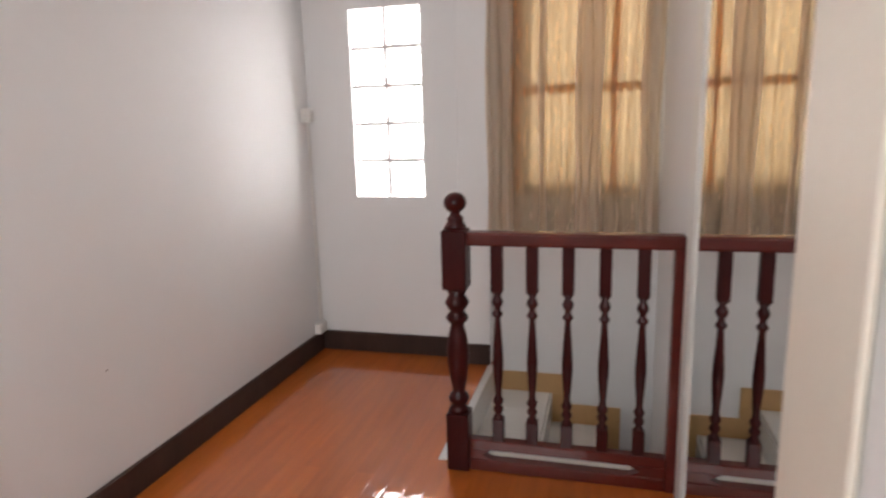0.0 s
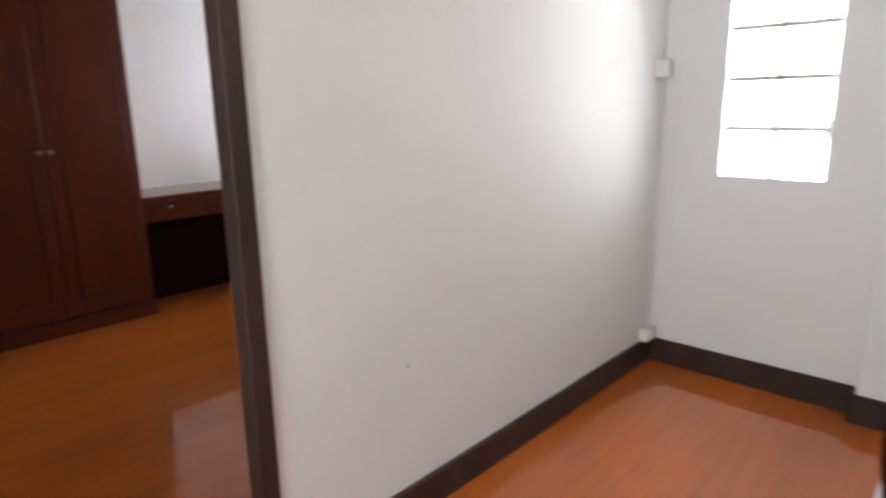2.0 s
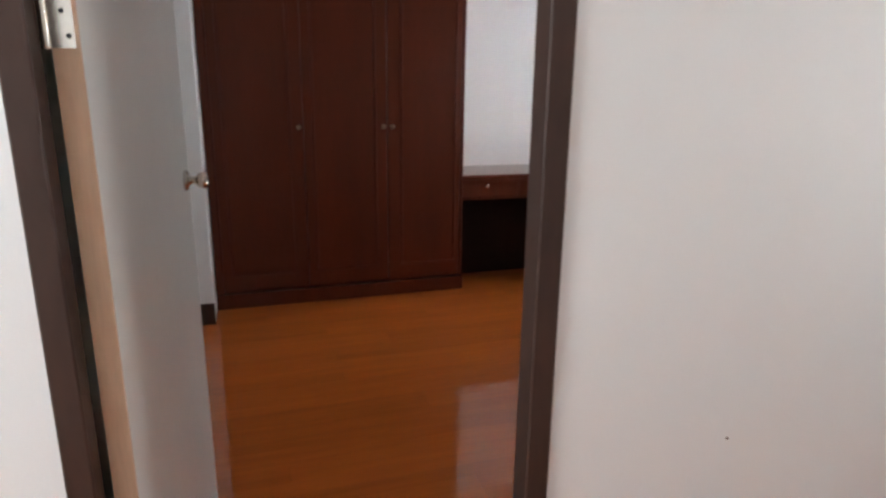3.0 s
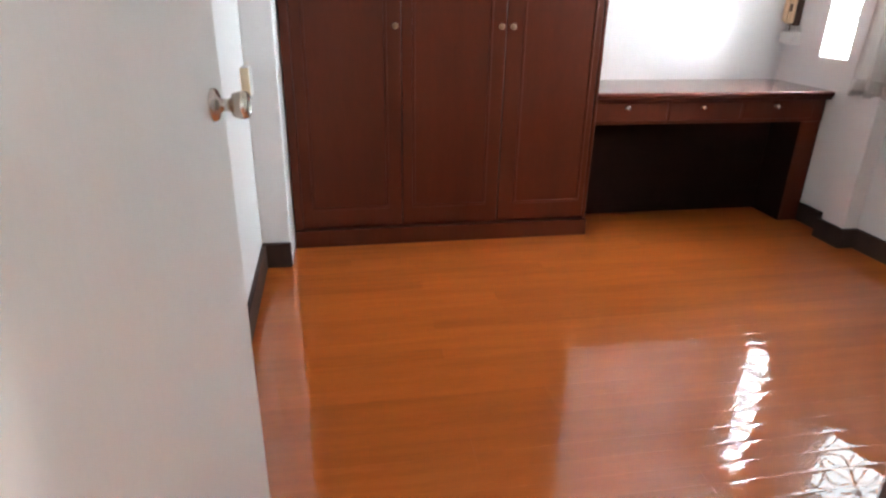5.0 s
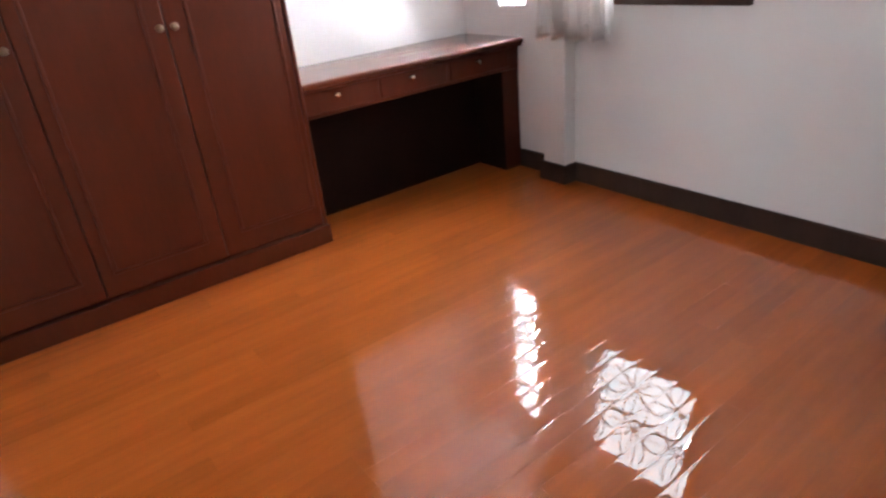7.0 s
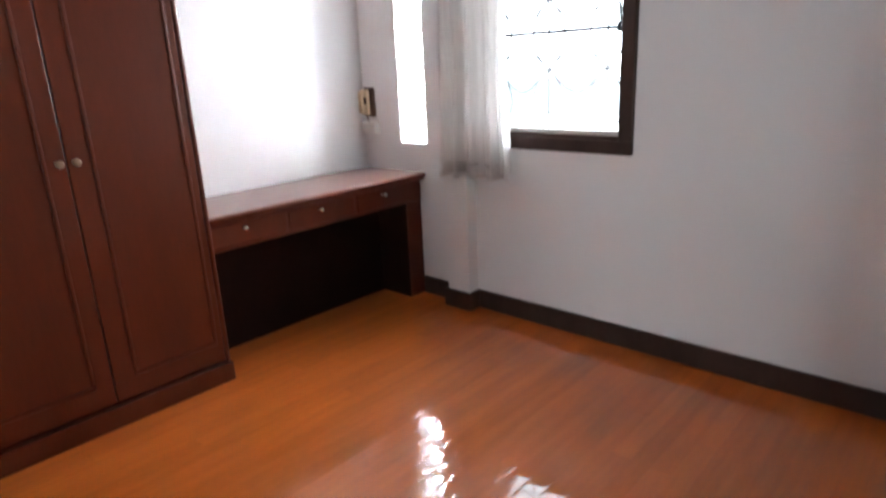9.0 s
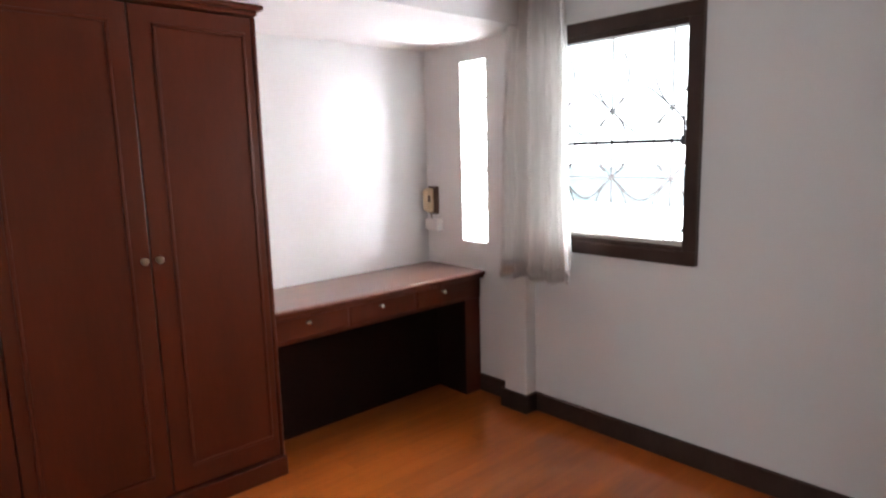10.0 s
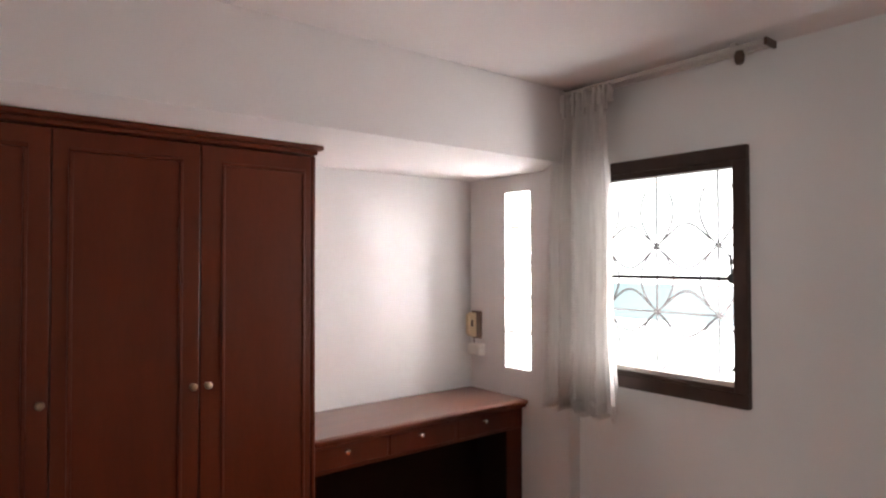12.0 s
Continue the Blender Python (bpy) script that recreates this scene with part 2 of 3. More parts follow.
structure("wall_between_rooms", slab("x", -0.1, 0, YB, 0, 0, H, [(DY0 - 0.035, DY1 + 0.046, 0, DZ + 0.035)]), PAINT, "white painted wall with a doorway to the bedroom", "wall")
structure("wall_wardrobe_side", slab("x", -3.31, -3.19, -3.12, 0, -0.1, H), PAINT, "white painted wall behind desk and wardrobe", "wall")
structure("wall_door_side", slab("y", -3.12, -3.0, -3.19, -0.1, -0.1, H), PAINT, "white painted wall that the door opens against", "wall")
structure("wall_mirror_side", slab("x", XW + 0.002, XW + 0.12, YB, 0, -2.9, H), PAINT, "white painted wall beside the stairs", "wall")
structure("wall_back", slab("y", YB - 0.12, YB, -0.1, XW + 0.12, -0.1, H, BACK_HOLES), PAINT, "white painted wall at the back of the landing", "wall")
structure("wall_stair_side", slab("y", -1.14, -1.02, 1.08, XW, -2.9, -0.13), PAINT, "white painted wall under the stair railing", "wall")
structure("ceiling", slab("z", H, H + 0.12, -3.33, XW + 0.12, YB - 0.12, 0.14), CEIL, "white painted flat ceiling", "ceiling")
structure("floor", slab("z", -0.13, -0.012, -3.2, XW, YB, 0, [(1.085, XW + 0.001, -1.02, 0.001), (-3.201, -0.1, YB - 0.001, -3.12)]), JOINT, "dark wooden subfloor under the varnished planks", "floor")
structure("beam", box(-3.19, -3.0, 2.035, -2.31, 0, H - 0.002), CEIL, "white painted dropped soffit over the wardrobe and desk", "beam")
structure("column", box(-2.475, -0.085, 0, -2.32, 0, 2.034, 0.004), PAINT, "white painted square column against the window wall", "column")
structure("column", box(-3.19, -3.0, 0, -2.46, -2.87, 2.034, 0.004), PAINT, "white painted pier between door wall and wardrobe", "column")
structure("column", box(0.905, -0.085, 0, 1.075, 0, H - 0.002, 0.004), PAINT, "white painted shallow column beside the stairs", "column")


def baseboard(x0, y0, x1, y1, top=0.12):
    bm = box(min(x0, x1), min(y0, y1), 0.0, max(x0, x1), max(y0, y1), top, 0.004)
    structure("baseboard", bm, DARKWOOD, "dark brown wooden baseboard", "baseboard")


T = 0.018
baseboard(0, -2.135, T, -T)
baseboard(0, -T, 0.905 - T, 0)
baseboard(0.905 - T, -0.085 - T, 1.075, -0.085)
baseboard(0.905 - T, -0.085, 0.905, 0)
baseboard(0, YB, T, DY0 - 0.045)
baseboard(-2.736, -T, -2.475 - T, 0, 0.106)
baseboard(-2.475 - T, -0.085 - T, -2.32 + T, -0.085, 0.106)
baseboard(-2.475 - T, -0.085, -2.475, 0, 0.106)
baseboard(-2.32, -0.085, -2.32 + T, 0, 0.106)
baseboard(-2.32 + T, -T, -0.1, 0, 0.106)
baseboard(-2.46 + T, -3.0, -0.1, -3.0 + T)
baseboard(-2.46, -3.0, -2.46 + T, -2.87)
baseboard(-0.1 - T, DY1 + 0.05, -0.1, -T)
baseboard(XW - T, YB, XW, -2.70)
baseboard(T, YB, XW - T, YB + T)

HAZE = glow("overcast_haze", (1.0, 0.98, 0.96), HAZE_STRENGTH)
structure("backdrop", box(-30, 14.0, -6, 30, 14.1, 26), HAZE, "bright overcast sky outside the windows", "backdrop")
structure("backdrop", box(-30, -19.1, -6, 30, -19.0, 26), glow("overcast_haze_behind", (1.0, 0.98, 0.96), 2.0), "bright overcast sky behind the house", "backdrop")
# flat strip whose glow stands for the hazy brightness of far roofs
ROOF_GLOW = glow("pale_teal_haze_glow", (0.66, 0.90, 0.95), 0.95)
structure("backdrop", box(-30, 13.9, -0.25, 30, 13.95, 0.85), ROOF_GLOW, "glowing pale teal strip standing for far roofs in the haze", "backdrop")
# unseen window, added as an opening for the light from behind
bw = tagged(new("window_5"), "unseen white window added in the back wall for light from behind", "window", kind="structure")
for a in ((0.4, 0.9, 1.6, 0.94), (0.4, 2.06, 1.6, 2.1), (0.4, 0.94, 0.44, 2.06), (1.56, 0.94, 1.6, 2.06), (0.98, 0.94, 1.02, 2.06)):
    part("window_frame", box(a[0], YB - 0.1, a[1], a[2], YB - 0.02, a[3], 0.003), CREAM, bw)

# ---- doorway ----
frm = tagged(new("door_frame"), "dark brown wooden door frame", "door frame", kind="structure")
for name, y0, y1 in (("jamb", DY0 - 0.04, DY0), ("jamb", DY1, DY1 + 0.05)):
    part(name, box(-0.045, y0, 0, 0.014, y1, DZ, 0.003), DARKWOOD, frm)
    part("stop", box(-0.108, y0, 0, -0.047, y1 - 0.015 if y1 < -2.5 else y1, DZ, 0.003)
         if y1 < -2.5 else box(-0.108, y0 + 0.038, 0, -0.047, y1, DZ, 0.003), DARKWOOD, frm)
part("head", box(-0.108, DY0 - 0.04, DZ, 0.014, DY1 + 0.05, DZ + 0.045, 0.003), DARKWOOD, frm)
part("strike_plate", box(-0.085, DY1 + 0.034, 1.0, -0.06, DY1 + 0.0375, 1.05), BROWN, frm, "dull brown strike plate")
part("threshold", box(-0.1, DY0, -0.012, 0.0, DY1, 0.0015, 0.001), PLANK, frm, "orange varnished wooden threshold")

door = thing("door_1", "white painted flush door standing open into the bedroom", "door", at=(-0.052, -2.942, 0))
door.rotation_euler = (0, 0, radians(DOOR_TURN))
DW = 0.80
part("leaf", box(-DW, 0.004, 0.008, -0.003, 0.040, 2.03, 0.002), DOORP, door)
part("hinge_edge", box(-0.0028, 0.0035, 0.01, 0.0008, 0.0405, 2.028), RAWEDGE, door, "bare wooden edge of the door")


def ball_knob(profile, at, axis, mat, parent, label, name="knob"):
    bm = lathe(profile, seg=24)
    turn = {"y": Matrix.Rotation(radians(-90), 4, "X"), "x": Matrix.Rotation(radians(90), 4, "Y"), "-y": Matrix.Rotation(radians(90), 4, "X")}[axis]
    bmesh.ops.transform(bm, matrix=Matrix.Translation(at) @ turn, verts=bm.verts[:])
    return part(name, bm, mat, parent, label)


KNOB = [(r * 0.82, z * 0.8) for r, z in [(0.033, 0), (0.033, 0.003), (0.029, 0.009), (0.017, 0.013), (0.012, 0.018), (0.012, 0.028), (0.015, 0.04), (0.0225, 0.04), (0.0265, 0.053),
        (0.027, 0.062), (0.0245, 0.069), (0.018, 0.0715), (0.016, 0.068), (0.008, 0.068), (0.007, 0.070), (0.001, 0.070)]]
ball_knob(KNOB, (-0.735, 0.040, 1.035), "y", CHROME, door, "brushed steel round door knob", "door_knob")
ball_knob(KNOB, (-0.735, 0.004, 1.035), "-y", CHROME, door, "brushed steel round door knob", "door_knob")
for z in (0.25, 1.38, 1.86):
    hg = part("hinge", box(0.0009, 0.002, z - 0.05, 0.0025, 0.036, z + 0.05), CHROME, door, "grey steel hinge")
    part("pin", lathe([(0.006, z - 0.052), (0.0065, z - 0.05), (0.0065, z + 0.05), (0.006, z + 0.052)], 0.004, -0.002, 12), CHROME, hg)
    for k, dz in ((0.012, 0.03), (0.022, 0.0), (0.028, -0.033), (0.03, 0.033)):
        s = lathe([(0.0035, 0), (0.0035, 0.0008), (0.0015, 0.001)], seg=10)
        bmesh.ops.transform(s, matrix=Matrix.Translation((0.0025, k, z + dz)) @ Matrix.Rotation(radians(90), 4, "Y"), verts=s.verts[:])
        part("screw", s, BLACK, hg)

# ---- windows ----


def glass_blocks(name, x0, x1, z0, z1, cols, rows, label, g):
    w = tagged(new(name), label, "window", kind="structure")
    cw, ch = (x1 - x0) / cols, (z1 - z0) / rows
    m = bmesh.new()
    for i in range(1, cols):
        box(x0 + i * cw - g, 0.003, z0, x0 + i * cw + g, 0.09, z1, bm=m)
    for j in range(1, rows):
        for i in range(cols):
            box(x0 + i * cw + g, 0.003, z0 + j * ch - g, x0 + (i + 1) * cw - g, 0.09, z0 + j * ch + g, bm=m)
    part("mortar", m, MORTAR, w)
    b = bmesh.new()
    bmesh.ops.create_cube(b, size=1, matrix=Matrix.Diagonal((cw - 2 * g - 0.001, 0.085, ch - 2 * g - 0.001, 1)))
    bmesh.ops.bevel(b, geom=[e for e in b.edges if abs((e.verts[0].co - e.verts[1].co).y) > 0.05], offset=0.028, segments=3, affect="EDGES")
    bmesh.ops.bevel(b, geom=[e for e in b.edges if abs(e.verts[0].co.y - e.verts[1].co.y) < 1e-4], offset=0.006, segments=1, affect="EDGES")
    first = part("glass_block", b, BLOCK, w)
    spots = [(x0 + (i + 0.5) * cw, z0 + (j + 0.5) * ch) for i in range(cols) for j in range(rows)]
    first.location = (spots[0][0], 0.052, spots[0][1])
    for x, z in spots[1:]:
        o = new("glass_block", first.data)
        o.parent, o.location = w, (x, 0.052, z)
    return w


glass_blocks("window_1", 0.278, 0.69, 0.945, 1.98, 2, 5, "bright glass block window two blocks wide in the landing", 0.0078)
glass_blocks("window_2", -2.876, -2.672, 0.905, 1.935, 1, 5, "bright narrow glass block window above the desk", 0.0068)


def frame_bars(x0, x1, z0, z1, y0, y1, t, mat, parent, name="window_frame"):
    for a in ((x0, z0, x1, z0 + t), (x0, z1 - t, x1, z1), (x0, z0 + t, x0 + t, z1 - t), (x1 - t, z0 + t, x1, z1 - t)):
        part(name, box(a[0], y0, a[1], a[2], y1, a[3], 0.004), mat, parent)


win = tagged(new("window_3"), "dark brown wooden bedroom window with iron grille", "window", kind="structure")
frame_bars(-2.31, -1.43, 0.915, 2.015, -0.03, 0.11, 0.062, DARKWOOD, win)
part("head_bar", box(-2.247, -0.026, 1.925, -1.493, 0.029, 1.9525, 0.003), DARKWOOD, win)
frame_bars(-2.246, -1.494, 0.979, 1.951, 0.03, 0.065, 0.022, BLACK, win, "sash")
part("pane", box(-2.223, 0.046, 1.002, -1.517, 0.05, 1.928), PANE, win).visible_shadow = False
part("sill", box(-2.246, -0.026, 0.9775, -1.494, 0.028, 0.996, 0.003), DARKWOOD, win)
part("track", box(-2.245, -0.012, 0.9965, -1.495, 0.022, 1.018, 0.003), GREY, win, "grey metal sliding track")
part("meeting_rail", box(-2.246, 0.018, 1.445, -1.494, 0.029, 1.462, 0.002), BLACK, win)
part("latch", box(-1.53, 0.004, 1.432, -1.497, 0.029, 1.475, 0.004), BLACK, win)
part("latch", tube([(-1.515, 0.012, 1.47), (-1.517, 0.008, 1.52), (-1.516, 0.006, 1.56)], 0.0058), BLACK, win)
GX = (-1.61, -1.917, -2.222)
GZ = (0.99, 1.285, 1.6, 1.94)
yg = 0.085
for x in GX:
    part("grille_bar", tube([(x, yg, 0.98), (x, yg, 1.95)], 0.006), BLACK, win)
for z in GZ[1:3]:
    part("grille_bar", tube([(-2.246, yg, z), (-1.494, yg, z)], 0.0045), BLACK, win)
for x in GX:
    for z0, z1 in zip(GZ, GZ[1:]):
        for s in (-1, 1):
            top = 0.8 if z1 > 1.8 else 1.0
            part("grille_scroll", tube([(x + s * 0.088 * math.sin(math.pi * k / 14) ** 0.8, yg, z0 + (z1 - z0) * k / 14)
                                        for k in range(int(14 * top) + 1)], 0.0058), BLACK, win)
    for z in GZ[:3]:
        part("grille_knot", lathe([(0.003, z - 0.012), (0.009, z - 0.006), (0.009, z + 0.006), (0.003, z + 0.012)], x, yg, 8), BLACK, win)
for xa, xb in ((GX[1], GX[0]), (GX[2], GX[1])):
    for z in GZ[1:3]:
        for s in (-1, 1):
            part("grille_scroll", tube([(xa + (xb - xa) * k / 16, yg, z + s * 0.105 * math.sin(math.pi * k / 16) ** 1.3) for k in range(2, 15)], 0.0058), BLACK, win)

lwin = tagged(new("window_4"), "wooden landing window behind amber lace and beige curtains", "window", kind="structure")
frame_bars(1.24, 1.915, 0.99, 2.1, 0.0, 0.1, 0.04, DARKWOOD, lwin)
part("mullion", box(1.56, 0.02, 1.03, 1.595, 0.08, 2.06, 0.003), DARKWOOD, lwin)
for x0, x1 in ((1.281, 1.559), (1.596, 1.874)):
    part("pane", box(x0, 0.048, 1.031, x1, 0.052, 2.059), PANE, lwin).visible_shadow = False
    part("glazing_bar", box(x0, 0.03, 1.53, x1, 0.047, 1.545), DARKWOOD, lwin)


def cloth(name, x0, x1, z0, z1, y, amp, folds, mat, parent, hem=0.0, seed=1, label="", flare=0.0, pinch=0.55, nx=150, nz=26):
    """A hanging sheet of cloth with uneven folds."""
    r = random.Random(seed)
    ph = [r.uniform(0, 6.3) for _ in range(4)]
    bm = bmesh.new()
    rows = []
    for j in range(nz + 1):
        v = j / nz
        row = []
        for i in range(nx + 1):
            u = i / nx
            warp = u + 0.03 * math.sin(5 * u * math.pi + ph[0]) + 0.012 * math.sin(3 * v + 7 * u + ph[1])
            a = amp * (pinch + (1 - pinch) * min(1, v * 2.2))
            dy = a * (math.sin(2 * math.pi * folds * warp + ph[2]) + 0.35 * math.sin(4.4 * math.pi * folds * warp + ph[3] + v))
            zz = z1 + (z0 - z1) * v
            if hem and j == nz:
                zz -= hem * abs(math.sin(math.pi * folds * 1.3 * u))
            mid = (x0 + x1) / 2
            x = x0 + (x1 - x0) * u
            x = mid + (x - mid) * (1 - flare * (1 - v)) + 0.006 * math.sin(9 * v + 5 * u)
            row.append(bm.verts.new((x, y + dy, zz)))
        rows.append(row)
    for a, b in zip(rows, rows[1:]):
        for i in range(nx):
            f = bm.faces.new((a[i], a[i + 1], b[i + 1], b[i]))
            f.smooth = True
    return part(name, bm, mat, parent, label)


def solid(ob, t):
    md = ob.modifiers.new("thickness", "SOLIDIFY")
    md.thickness = t
    return ob


cur = thing("curtain", "white sheer curtain drawn to one side of the bedroom window", "curtain")
cloth("cloth", -2.45, -1.985, 0.785, 2.30, -0.135, 0.038, 4.5, SHEER, cur, seed=3, flare=0.26, hem=0.02)
cloth("lining", -2.40, -2.02, 0.80, 2.29, -0.100, 0.014, 8.5, SHEER, cur, seed=8, flare=0.24)
tape = cloth("heading_tape", -2.36, -2.0, 2.285, 2.375, -0.14, 0.022, 5, SHEER, cur, seed=5, pinch=1.0, nz=3)
solid(tape, 0.004)
solid(cloth("bottom_hem", -2.45, -1.985, 0.78, 0.85, -0.135, 0.038, 4.5, SHEER, cur, seed=3, pinch=1.0, nz=3), 0.003)
for i in range(6):
    x = -2.34 + i * 0.062
    part("pleat", box(x - 0.006, -0.178, 2.25, x + 0.006, -0.15, 2.372, 0.004), SHEER, cur)

rod = thing("curtain_rail", "grey metal curtain rail fixed under the ceiling", "curtain rail")
part("rail", box(-2.44, -0.155, 2.368, -1.30, -0.125, 2.388, 0.003), GREY, rod)
part("rail", box(-2.44, -0.105, 2.368, -1.30, -0.075, 2.388, 0.003), GREY, rod)
for x in (-2.3, -1.42):
    part("bracket", box(x - 0.012, -0.155, 2.389, x + 0.012, 0, 2.402, 0.002), GREY, rod)
part("end_cap", box(-1.299, -0.158, 2.362, -1.285, -0.072, 2.392, 0.003), BROWN, rod)
part("pulley", lathe([(0.012, 2.315), (0.018, 2.325), (0.02, 2.35), (0.014, 2.367)], -1.40, -0.14, 12), BROWN, rod, "small brown cord pulley")

lc = thing("curtain", "beige curtain over the landing window", "curtain")
for x0, x1, s in ((1.075, 1.205, 11), (1.345, 1.38, 14), (1.53, 1.66, 12), (1.845, 1.938, 13)):
    cloth("curtain_panel", x0, x1, 0.765, 2.3, -0.115, 0.016, max(1, (x1 - x0) * 17), BEIGE, lc, seed=s, nx=60)
cloth("sheer_backing", 1.085, 1.938, 0.77, 2.3, -0.088, 0.012, 7, VEIL, lc, seed=31)
lace = thing("lace_curtain", "amber lace curtain with a scalloped hem behind the beige curtain", "curtain")
cloth("cloth", 1.20, 1.875, 0.985, 2.28, -0.05, 0.018, 11, LACE, lace, seed=21, hem=0.03)
cloth("seam_band", 1.20, 1.875, 1.50, 1.525, -0.053, 0.018, 11, SEAM, lace, seed=21, hem=0.02, nz=3, pinch=1.0, label="orange scalloped seam")
for x0, x1, s in ((1.205, 1.245, 41), (1.70, 1.73, 43)):
    cloth("gathered_fold", x0, x1, 0.99, 2.28, -0.068, 0.012, 1.5, SEAM, lace, seed=s, nx=30, label="orange gathered fold")
lrod = thing("curtain_rail", "metal curtain rail over the landing window", "curtain rail")
part("rail", box(1.078, -0.13, 2.301, 1.95, -0.05, 2.325, 0.003), GREY, lrod)
for x in (1.15, 1.88):
    part("bracket", box(x - 0.01, -0.06, 2.326, x + 0.01, 0, 2.34, 0.002), GREY, lrod)

# ---- wardrobe ----
FX = -2.675
ward = thing("wardrobe", "tall dark mahogany built-in wardrobe with three panelled doors", "wardrobe")
part("body", box(-3.185, -2.865, 0.09, FX - 0.022, -1.347, 1.99), MAHOG, ward)
part("plinth", box(-3.185, -2.865, 0.0, FX + 0.010, -1.340, 0.088, 0.003), MAHOG, ward)
part("cornice", box(-3.185, -2.866, 1.992, FX + 0.012, -1.343, 2.012, 0.004), MAHOG, ward)
part("cornice", box(-3.185, -2.866, 2.012, FX + 0.035, -1.322, 2.033, 0.007, seg=2), MAHOG, ward)
part("side_stile", box(FX - 0.0218, -1.366, 0.09, FX + 0.003, -1.347, 1.99, 0.008, seg=3), MAHOG, ward)
part("side_stile", box(FX - 0.0218, -2.865, 0.09, FX, -2.822, 1.99, 0.004), MAHOG, ward)
SMALL = [(0.011, 0), (0.011, 0.003), (0.006, 0.006), (0.006, 0.012), (0.012, 0.017), (0.0145, 0.023), (0.012, 0.028), (0.004, 0.030)]


def cabinet_door(y0, y1, knob_y, near=0.05, far=0.065):
    d = part("door", box(FX - 0.0218, y0 + 0.002, 0.105, FX, y1 - 0.002, 1.985, 0.004, seg=2), MAHOG, ward)
    a, b, c, e, m = y0 + near, y1 - far, 0.19, 1.925, 0.015
    for q in ((a, c, b, c + m), (a, e - m, b, e), (a, c + m, a + m, e - m), (b - m, c + m, b, e - m)):
        part("moulding", box(FX - 0.001, q[0], q[1], FX + 0.006, q[2], q[3], 0.005, seg=3), MAHOG, d)
    ball_knob(SMALL, (FX, knob_y, 1.055), "x", BRONZE, d, "small bronze knob")


cabinet_door(-1.836, -1.367, -1.809, 0.08, 0.03)
cabinet_door(-2.328, -1.836, -1.864)
cabinet_door(-2.821, -2.328, -2.356)

# ---- desk ----
desk = thing("desk", "dark mahogany built-in desk with three drawers", "desk")
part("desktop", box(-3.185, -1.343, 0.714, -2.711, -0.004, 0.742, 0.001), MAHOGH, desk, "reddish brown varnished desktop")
part("front_edge", box(-2.7105, -1.343, 0.714, -2.685, -0.004, 0.7415, 0.009, seg=3), MAHOG, desk, "dark rounded front edge")
part("edge_moulding", box(-2.72, -1.343, 0.698, -2.70, -0.004, 0.713, 0.004), MAHOG, desk)
part("apron", box(-2.80, -1.343, 0.575, -2.735, -0.004, 0.712, 0.003), MAHOG, desk)
part("leg_panel", box(-3.18, -0.125, 0.0, -2.737, -0.006, 0.574, 0.003), MAHOG, desk)
# dark panels paint the kneehole shade; the thin one only lines the leg
part("back_panel", box(-3.0, -1.342, 0.0, -2.98, -0.128, 0.573), KNEEHOLE_SHADE, desk, "back panel coloured dark for the kneehole shade")
part("shade_lining", box(-2.98, -0.1275, 0.0, -2.742, -0.1255, 0.573), KNEEHOLE_SHADE, desk, "added lining coloured dark for the shade inside the leg")
for y in (-1.14, -0.718, -0.288):
    dr = part("drawer", box(-2.7348, y - 0.205, 0.594, -2.727, y + 0.205, 0.694, 0.003), MAHOG, desk)
    ball_knob([(r * 0.9, z * 0.9) for r, z in SMALL], (-2.727, y - 0.026, 0.664), "x", CHROME, dr, "small steel knob")

# ---- small wall fixtures ----
ph = thing("intercom_phone", "ivory wall telephone on a brown plate above the desk", "telephone")
part("backplate", box(-3.165, -0.018, 1.05, -3.078, -0.001, 1.22, 0.004), BROWN, ph, "brown back plate")
part("body", box(-3.172, -0.042, 1.06, -3.108, -0.0185, 1.21, 0.009, seg=2), IVORY, ph)
part("handset", box(-3.17, -0.06, 1.072, -3.138, -0.0425, 1.2, 0.008, seg=2), IVORY, ph)
part("button_panel", box(-3.136, -0.0455, 1.125, -3.114, -0.0422, 1.165, 0.001), BROWN, ph)
part("cord", tube([(-3.12, -0.03, 1.06), (-3.122, -0.032, 1.04), (-3.12, -0.03, 1.022)], 0.004), BROWN, ph)
sb = thing("socket_box", "white plastic socket box under the wall telephone", "socket")
part("body", box(-3.167, -0.05, 0.95, -3.05, -0.001, 1.02, 0.006, seg=2), PLASTIC, sb)
part("faceplate", box(-3.16, -0.054, 0.957, -3.057, -0.0505, 1.013, 0.002), PLASTIC, sb)
sw = thing("light_switch", "yellowed switch box on the wall near the door", "switch")
part("body", box(-2.40, -2.999, 0.80, -2.33, -2.965, 0.915, 0.005), PLASTIC, sw)
part("faceplate", box(-2.329, -2.999, 0.803, -2.324, -2.967, 0.912, 0.001), IVORY, sw, "yellowed side plate")
lb = thing("junction_box", "white plastic junction box in the landing corner", "socket")
part("body", box(0.0015, -0.105, 1.375, 0.05, -0.045, 1.455, 0.004), PLASTIC, lb)
part("cover", box(0.0505, -0.1, 1.38, 0.056, -0.05, 1.45, 0.002), PLASTIC, lb)
cd = thing("cable_conduit", "white plastic cable conduit between junction box and socket", "conduit")
part("duct", box(0.0015, -0.036, 0.19, 0.013, -0.022, 1.374, 0.003), PLASTIC, cd)
so = thing("wall_socket", "white plastic socket above the landing baseboard", "socket")
part("body", box(0.0015, -0.11, 0.122, 0.042, -0.022, 0.185, 0.004), PLASTIC, so)
